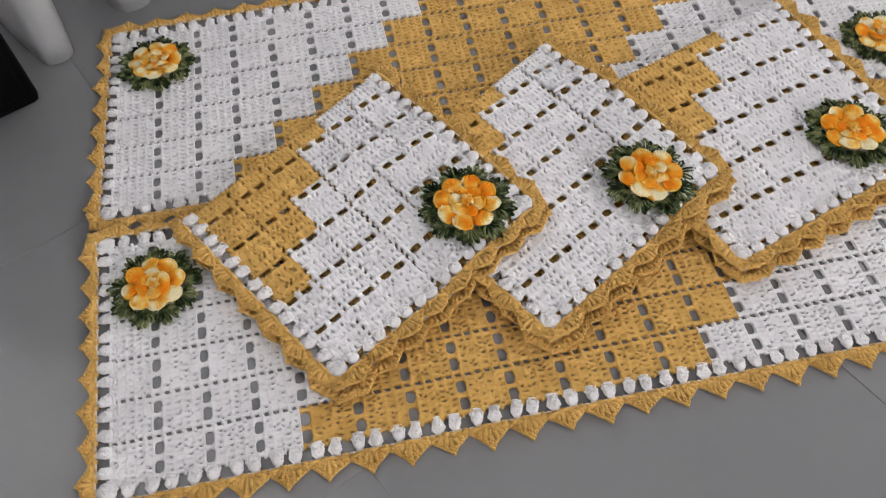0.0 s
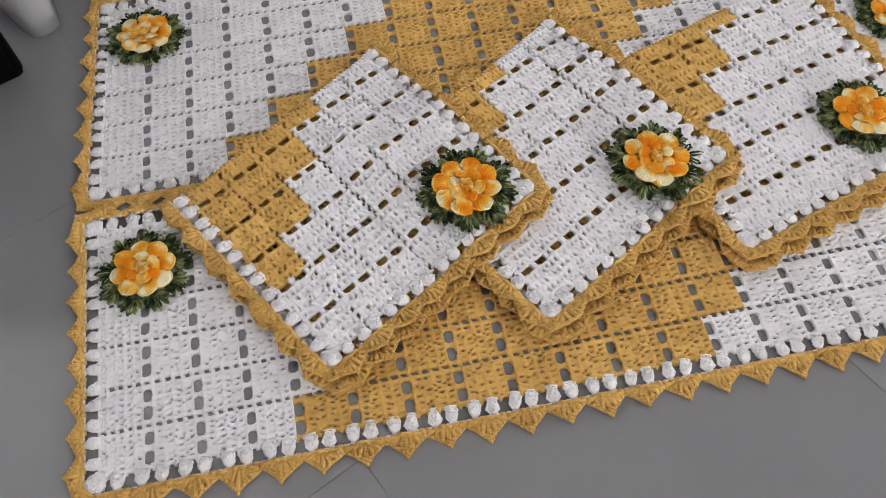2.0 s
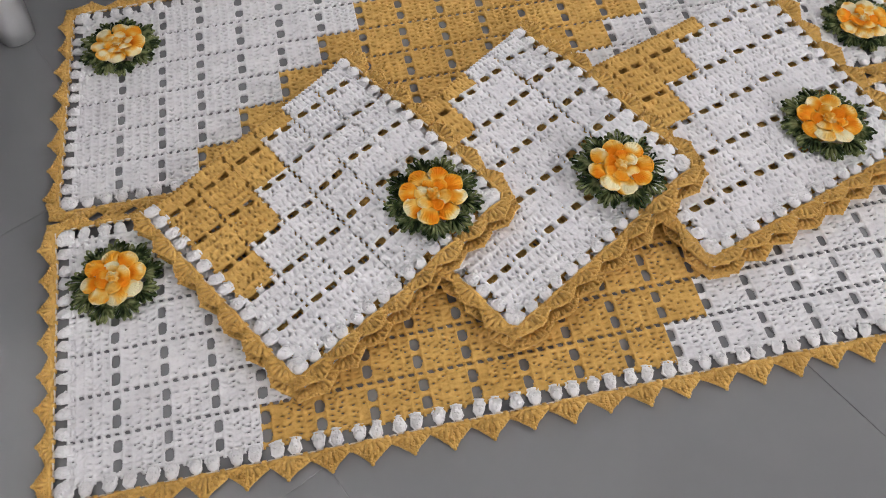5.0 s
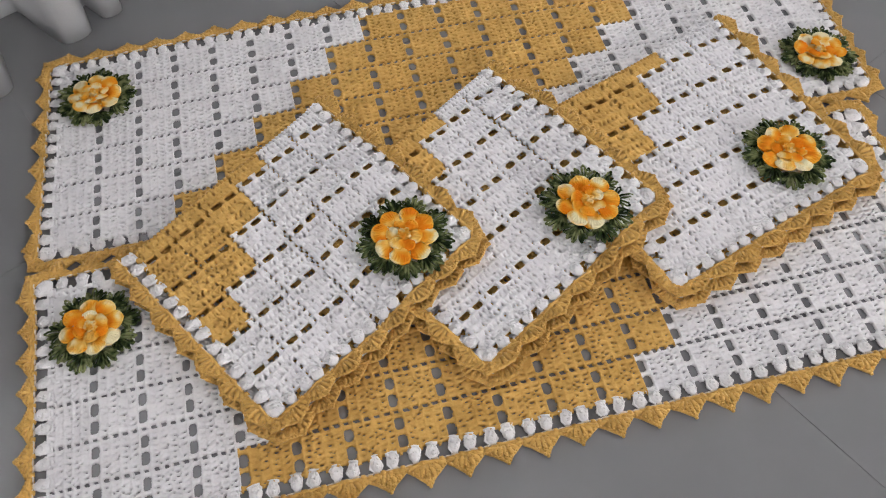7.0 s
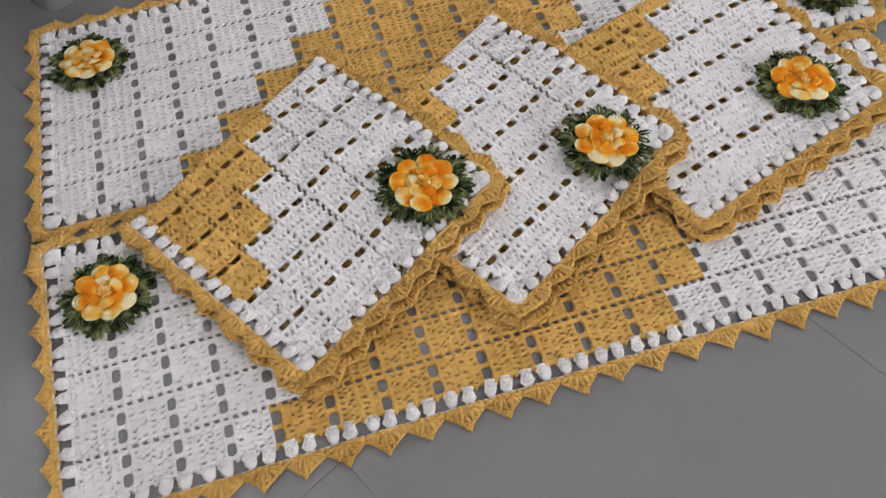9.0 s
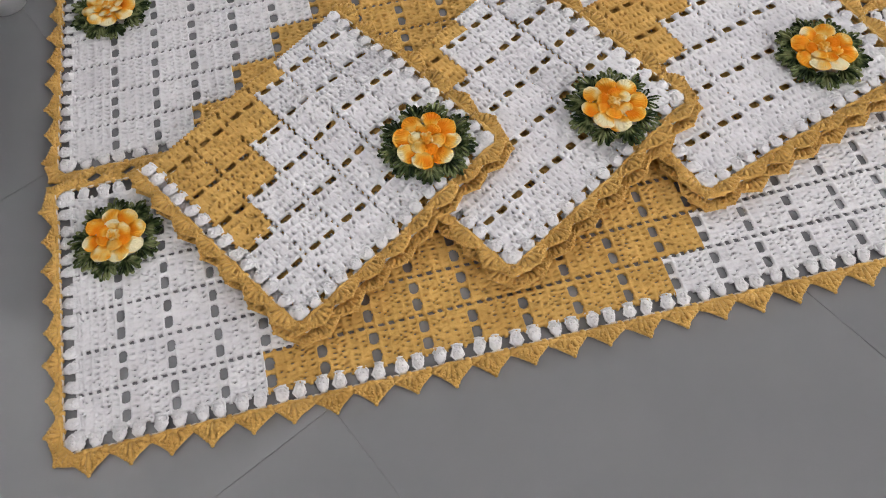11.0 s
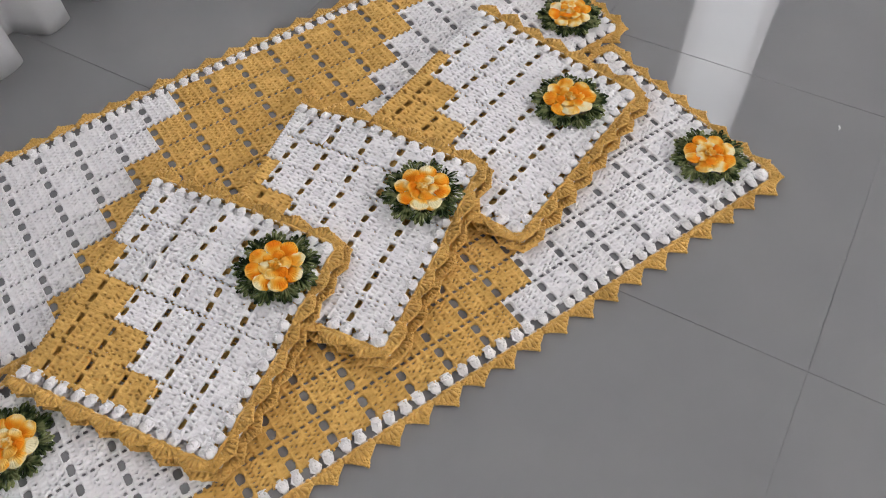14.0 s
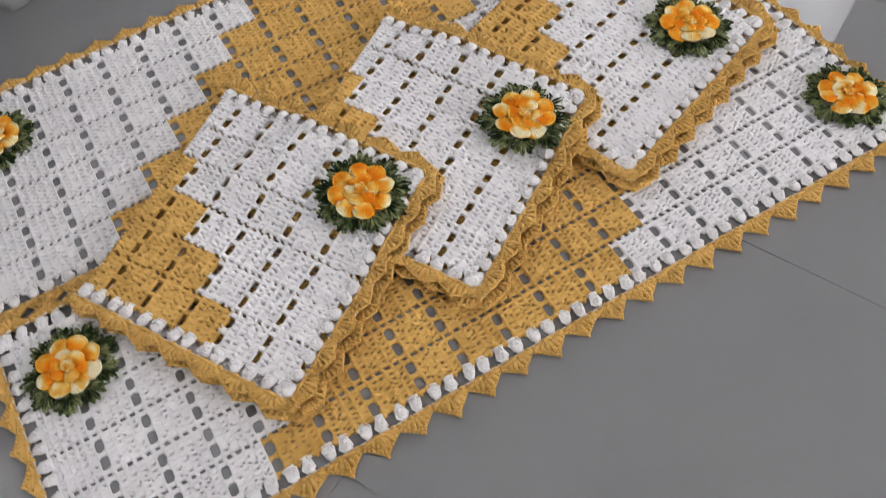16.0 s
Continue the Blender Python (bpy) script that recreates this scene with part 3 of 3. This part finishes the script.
def runner(label, corners, height, first, bow, ladders, lines, flowers, seed):
    """A long rug: twenty columns parted by ladders, six rows, with a stepped mustard band eight blocks wide.
    ladders: where they run, along x."""
    rnd = random.Random(seed)
    mid = sum((Vector(c) for c in corners), Vector((0, 0))) / 4
    rug = tagged(empty("crochet_rug", pose(mid.x, mid.y, 0)), label, "rug", "crochet rug set")
    patch = Patch(*corners, height, bow)
    west, east = (corners[0][0] + corners[3][0]) / 2, (corners[1][0] + corners[2][0]) / 2
    cols = [0.0] + [(x - 0.0062 - west) / (east - west) for x in ladders] + [1.0]
    grid_cloth(rug, patch, cols, lines, lambda c, r: first + r <= c < first + r + 8, rnd)
    edging(rug, patch, "senw", rnd)
    for k, (x, y, spin) in enumerate(flowers):
        flower(rug, Vector((x, y, height(x, y) + 0.004)), spin, seed * 10 + k, 0.99)
    return rug


# ---- the two long rugs ----
def front_height(x, y):
    # the far edge rides on the border of the other rug
    return 0.0018 + 0.0062 * smooth(0.575, 0.625, y - 0.05 * x) + 0.0004 * noise.noise((x * 9, y * 9, 3))


def back_height(x, y):
    return 0.0018 + 0.0004 * noise.noise((x * 8, y * 8, 7))


FRONT_LADDERS = [-0.351, -0.292, -0.234, -0.179, -0.115, -0.051, 0.012, 0.073, 0.137, 0.201, 0.266, 0.328, 0.388, 0.449, 0.511, 0.575, 0.637, 0.697, 0.757]
BACK_LADDERS = [-0.360, -0.299, -0.241, -0.178, -0.114, -0.049, 0.016, 0.081, 0.146, 0.211, 0.277, 0.343, 0.408, 0.475, 0.540, 0.605, 0.670, 0.735, 0.798]
runner("white and mustard crocheted rug overlapping another on grey tiles",
       [(-0.397, 0.262), (0.815, 0.307), (0.792, 0.655), (-0.418, 0.597)], front_height, 4, 0.0, FRONT_LADDERS,
       [0, 0.158, 0.318, 0.486, 0.656, 0.828, 1], [(-0.352, 0.522, 10), (0.772, 0.377, 30)], 5)
runner("white and mustard crocheted rug tucked under the other rug",
       [(-0.421, 0.664), (0.846, 0.728), (0.862, 1.062), (-0.427, 1.027)], back_height, 3, 0.018, BACK_LADDERS,
       [0, 0.158, 0.322, 0.488, 0.657, 0.828, 1], [(-0.364, 0.949, 0), (0.803, 0.794, 20)], 6)


# ---- the three folded rugs ----
def inside(q, x, y, margin):
    """1 well inside the four-cornered patch, 0 beyond the margin outside it."""
    d = 9.0
    for k in range(4):
        a, b = q[k], q[(k + 1) % 4]
        e = (b[0] - a[0], b[1] - a[1])
        ln = math.hypot(*e)
        d = min(d, (e[0] * (y - a[1]) - e[1] * (x - a[0])) / ln)
    return smooth(-margin, margin * 0.1, d)


# corners of the cloth inside its edging: fold start, bottom, right, fold end
Q1 = [(-0.299, 0.615), (-0.123, 0.360), (0.146, 0.547), (-0.025, 0.834)]
Q2 = [(-0.023, 0.646), (0.145, 0.379), (0.412, 0.556), (0.252, 0.851)]
Q3 = [(0.314, 0.743), (0.421, 0.433), (0.741, 0.555), (0.650, 0.881)]


def folded(q, under, label, flower_at, spin, seed, base):
    """A small rug folded in half: the upper half shows, and the edging of the lower half peeps out below."""
    rnd = random.Random(seed)
    lf, bt, rt, tp = [Vector(p) for p in q]
    mid = (lf + bt + rt + tp) / 4

    def top(x, y):
        return base + 0.0140 + (0.018 * inside(under, x, y, 0.105) if under else 0.0) + 0.0022 * noise.noise((x * 8 + seed, y * 8, 1))

    def low(x, y):
        return top(x, y) - 0.0115

    rug = tagged(empty("folded_crochet_rug", pose(mid.x, mid.y, base)), label, "rug", "folded crochet rugs")
    n1 = ((tp - lf) + (rt - bt)).normalized()
    n2 = ((bt - lf) + (rt - tp)).normalized()
    # columns run from the fold (u = 0) to the open end, rows along the fold
    a, b, c, d = lf, bt, rt, tp
    for layer, hgt, grow in ((1, low, 0.011), (0, top, 0.0)):
        aa, bb, cc, dd = a, b + n2 * grow - n1 * grow * 0.4, c + n2 * grow, d
        patch = Patch(aa, bb, cc, dd, hgt)
        lu, lv = patch.size()
        f0 = 0.020 / lu
        cols = [0.0] + [f0 + (1 - f0) * k / 5 for k in range(6)]
        yellow = (lambda cc_, r: cc_ < 4 - r) if layer == 0 else (lambda cc_, r: True)
        grid_cloth(rug, patch, cols, [k / 6 for k in range(7)], yellow, rnd, "under" if layer else "top")
        edging(rug, patch, "sen", rnd, True, 0.80, RUFFLES)
    # the rounded fold itself
    for k in range(6):
        p, p2 = a.lerp(d, k / 6), a.lerp(d, (k + 1) / 6)
        s = Shape()
        turn = [(0.0, 0.0), (-0.0045, -0.0018), (-0.0060, -0.0057), (-0.0045, -0.0097), (0.0, -0.0115)]
        steps = 9
        for j in range(steps):
            w = p.lerp(p2, (j + 0.5) / steps)
            zz = top(w.x, w.y)
            s.tube([(w.x + n2.x * o - mid.x, w.y + n2.y * o - mid.y, zz + h + 0.001 - base) for o, h in turn], 0.0034, 5)
        ob = new("fold_ridge", s.mesh("fold_ridge", MUSTARD if k < 4 else WHITE))
        ob.parent = rug
    x, y = flower_at
    flower(rug, Vector((x, y, top(x, y) + 0.004)), spin, seed * 10)
    return rug


folded(Q3, None, "small folded crocheted rug lowest in the overlapping row", (0.647, 0.594), 15, 23, 0.0092)
folded(Q2, Q3, "small folded crocheted rug between two other folded rugs", (0.330, 0.559), 0, 22, 0.0092)
folded(Q1, Q2, "small folded crocheted rug on top of the row", (0.072, 0.552), 25, 21, 0.0092)


# ---- the room ----
def wall(name, length, height, thick, m, holes=()):
    """A wall along x from 0 to length, its inner face at y = 0, with oblong holes (x0, z0, x1, z1) right through it."""
    xs = sorted({0, length, *[h[0] for h in holes], *[h[2] for h in holes]})
    zs = sorted({0, height, *[h[1] for h in holes], *[h[3] for h in holes]})
    bm = bmesh.new()
    for i in range(len(xs) - 1):
        for k in range(len(zs) - 1):
            cx, cz = (xs[i] + xs[i + 1]) / 2, (zs[k] + zs[k + 1]) / 2
            if any(h[0] < cx < h[2] and h[1] < cz < h[3] for h in holes):
                continue
            bmesh.ops.create_cube(bm, size=1, matrix=Matrix.Translation((cx, thick / 2, cz)) @ Matrix.Diagonal((xs[i + 1] - xs[i], thick, zs[k + 1] - zs[k], 1)))
    bmesh.ops.remove_doubles(bm, verts=bm.verts[:], dist=1e-5)
    seen = {}
    for f in bm.faces:
        seen.setdefault(tuple(round(v, 4) for v in f.calc_center_median()), []).append(f)
    bmesh.ops.delete(bm, geom=[f for fs in seen.values() if len(fs) > 1 for f in fs], context="FACES")
    ob = bm_object(name, bm, PLASTER, None, m)
    return tagged(ob, "plain white painted plaster wall", "wall", "", "structure")


def window(name, x0, z0, x1, z1, m, mullions, label):
    """Painted frame, sill and panes that sit in a hole of a wall; y = 0 is the wall's inner face."""
    w = tagged(empty(name, m), label, "window", "", "structure")
    t = 0.045
    for nm, a in (("window_frame", (x0, 0.05, z0, x0 + t, 0.10, z1)), ("window_frame", (x1 - t, 0.05, z0, x1, 0.10, z1)),
                  ("window_frame", (x0 + t, 0.05, z1 - t, x1 - t, 0.10, z1)), ("window_frame", (x0 + t, 0.05, z0, x1 - t, 0.10, z0 + t))):
        box(nm, *a, FRAME, w, m, 0.003)
    n = mullions + 1
    iw = (x1 - x0 - 2 * t)
    for k in range(n):
        a, b = x0 + t + iw * k / n, x0 + t + iw * (k + 1) / n
        if k:
            box("window_mullion", a - 0.02, 0.055, z0 + t, a + 0.02, 0.095, z1 - t, FRAME, w, m, 0.003)
        g = box("pane", a + (0.02 if k else 0), 0.072, z0 + t, b - (0.02 if k < n - 1 else 0), 0.076, z1 - t, GLASS, w, m)
        g.visible_shadow = False
    return w


W_LEN = ROOM_E - ROOM_W
D_LEN = ROOM_N - ROOM_S
TH = 0.16
m_n = room_pose(ROOM_W, ROOM_N)
m_s = room_pose(ROOM_E, ROOM_S, 0, 180)
m_e = room_pose(ROOM_E, ROOM_N, 0, -90)
m_w = room_pose(ROOM_W, ROOM_S, 0, 90)
wall("wall_north", W_LEN, CEIL, TH, m_n, [(2.5, 0.45, 5.1, 2.28)])
# the south opening is unseen, cut only to let fill light in
wall("wall_south", W_LEN, CEIL, TH, m_s, [(0.50, 0.70, 2.70, 2.20)])
EAST_A = ROOM_N - 0.335
wall("wall_east", D_LEN, CEIL, TH, m_e, [(EAST_A, 0.735, EAST_A + 0.284, 2.12)])
wall("wall_west", D_LEN, CEIL, TH, m_w)
window("window_1", 2.5, 0.45, 5.1, 2.28, m_n, 2, "wide white framed window behind the curtain")
# the south window is added around the fill lamp, never in view
window("fill_window", 0.50, 0.70, 2.70, 2.20, m_s, 2, "wide white framed window, unseen, added to let fill light in")
window("window_3", EAST_A, 0.735, EAST_A + 0.284, 2.12, m_e, 0, "narrow bright white framed window")
# glowing sheets in place of the outdoors; the south one only adds fill
for name, m, x0, x1 in (("backdrop_north", m_n, 2.0, 5.7), ("backdrop_east", m_e, EAST_A - 0.3, EAST_A + 0.6), ("fill_backdrop_south", m_s, 0.0, 3.2)):
    tagged(box(name, x0, 0.9, -0.2, x1, 0.92, 3.0, DAY, None, m), "glowing sheet standing in for hazy daylight outside the window", "sky", "", "structure")
corner = [room(ROOM_W - TH, ROOM_S - TH), room(ROOM_E + TH, ROOM_S - TH), room(ROOM_E + TH, ROOM_N + TH), room(ROOM_W - TH, ROOM_N + TH)]


def sheet(name, z0, z1, mat):
    bm = bmesh.new()
    lo = [bm.verts.new((p.x, p.y, z0)) for p in corner]
    hi = [bm.verts.new((p.x, p.y, z1)) for p in corner]
    bm.faces.new(lo[::-1])
    bm.faces.new(hi)
    for k in range(4):
        bm.faces.new((lo[k], lo[(k + 1) % 4], hi[(k + 1) % 4], hi[k]))
    return bm_object(name, bm, mat)


tagged(sheet("ceiling", CEIL, CEIL + 0.12, CEILING_PAINT), "plain white painted ceiling", "ceiling", "", "structure")
floor = tagged(sheet("floor", -0.05, -0.0011, GROUT), "polished light grey porcelain floor tiles with thin dark joints", "floor", "", "structure")


# ---- curtain ----
def curtain(label, n0, n1, lobes):
    """Cloth that hangs in deep rounded folds from a rail under the ceiling to the floor.
    lobes: where each fold stands along the wall, how far out it comes, its half width."""
    s = Shape()
    steps, ups = int((n1 - n0) / 0.005), 14
    for k in range(ups + 1):
        z = 0.001 + 2.44 * (k / ups) ** 1.6
        ease = 1 - 0.25 * min(1.0, z / 1.5)
        for i in range(steps + 1):
            n = n0 + (n1 - n0) * i / steps
            out = 0.0
            for c, l, hw in lobes:
                d = (n - c - 0.012 * math.sin(z * 2.1 + c * 9)) / hw
                if abs(d) < 1:
                    round_, flat = (1 - abs(d) ** 2.4) ** 0.6, min(1.0, 2.1 * (1 - abs(d)))
                    hem = 0.5 * max(0.0, 1 - z / 0.25)
                    out = max(out, (1.305 - l) * ease * (round_ * (1 - hem) + flat * hem))
            s.v.append(room(n, 1.305 - out, z))
    for k in range(ups):
        for i in range(steps):
            b = k * (steps + 1) + i
            s.f.append((b, b + 1, b + steps + 2, b + steps + 1))
    top = tagged(empty("curtain", room_pose((n0 + n1) / 2, 1.3)), label, "curtain")
    ob = piece("drape", s.mesh("drape", CURTAIN), top, Matrix.Identity(4))
    mod = ob.modifiers.new("cloth", "SOLIDIFY")
    mod.thickness = 0.0015
    rail = Shape()
    rail.tube([room(n0 - 0.02, 1.285, 2.46), room(n1 + 0.02, 1.285, 2.46)], 0.012, 8)
    piece("rail", rail.mesh("rail", STEEL), top, Matrix.Identity(4))
    return top


rnd_c = random.Random(4)
LEFT_FOLDS = [(-1.395 + 0.125 * k, 1.20 + rnd_c.uniform(-0.01, 0.02), 0.052 + rnd_c.uniform(-0.006, 0.006)) for k in range(10)]
LEFT_FOLDS += [(-0.105, 1.170, 0.042), (0.006, 1.120, 0.047), (0.152, 1.162, 0.050), (0.228, 1.180, 0.036), (0.360, 1.215, 0.048), (0.478, 1.210, 0.060), (0.614, 1.222, 0.056), (0.722, 1.210, 0.045), (0.830, 1.225, 0.052), (0.940, 1.225, 0.050), (1.035, 1.23, 0.040)]
curtain("long pale grey curtain in deep folds touching the floor", -1.43, 1.15, LEFT_FOLDS)
curtain("long pale grey curtain in deep folds beside the gap", 1.135, 1.85, [(1.185 + 0.115 * k, 1.225, 0.053) for k in range(6)])

# ---- loudspeaker by the curtain ----
stand = tagged(empty("loudspeaker", room_pose(-0.30, 1.075)), "tall matt black loudspeaker standing by the curtain", "speaker")
m = room_pose(0, 0)
box("cabinet", -0.348, 1.056, 0.0, -0.052, 1.098, 0.62, BLACK, stand, m, 0.012)
box("front_grille", -0.333, 1.050, 0.03, -0.067, 1.0555, 0.60, BLACK, stand, m, 0.002)

# ---- a scrap of thread on the tiles ----
s = Shape()
s.tube([(-0.006, 0.001, 0.0012), (-0.002, -0.0015, 0.0022), (0.003, 0.0012, 0.0016), (0.0045, -0.001, 0.0012)], 0.0007, 5)
scrap = new("thread_scrap", s.mesh("thread_scrap", WHITE))
scrap.matrix_basis = pose(1.003, 0.307, 0, 0, 0, 40)
tagged(scrap, "tiny scrap of white thread on the floor", "thread")

# ---- floor tiles ----
TW = 0.535
bm = bmesh.new()
bmesh.ops.create_cube(bm, size=1, matrix=Matrix.Translation((0, 0, -0.006)) @ Matrix.Diagonal((TW - 0.0008, TW - 0.0008, 0.012, 1)))
bmesh.ops.bevel(bm, geom=[e for e in bm.edges if all(v.co.z > -0.001 for v in e.verts)], offset=0.0003, segments=1, affect="EDGES")
tile_mesh = bpy.data.meshes.new("tile")
bm.to_mesh(tile_mesh)
bm.free()
tile_mesh.materials.append(TILE)
for i in range(-8, 5):
    for k in range(-8, 3):
        cn, cl = 0.02 + TW * (i + 0.5), 0.26 + TW * (k + 0.5)
        if ROOM_W - 0.3 < cn < ROOM_E + 0.3 and ROOM_S - 0.3 < cl < ROOM_N + 0.3:
            piece("tile", tile_mesh, floor, room_pose(cn, cl))
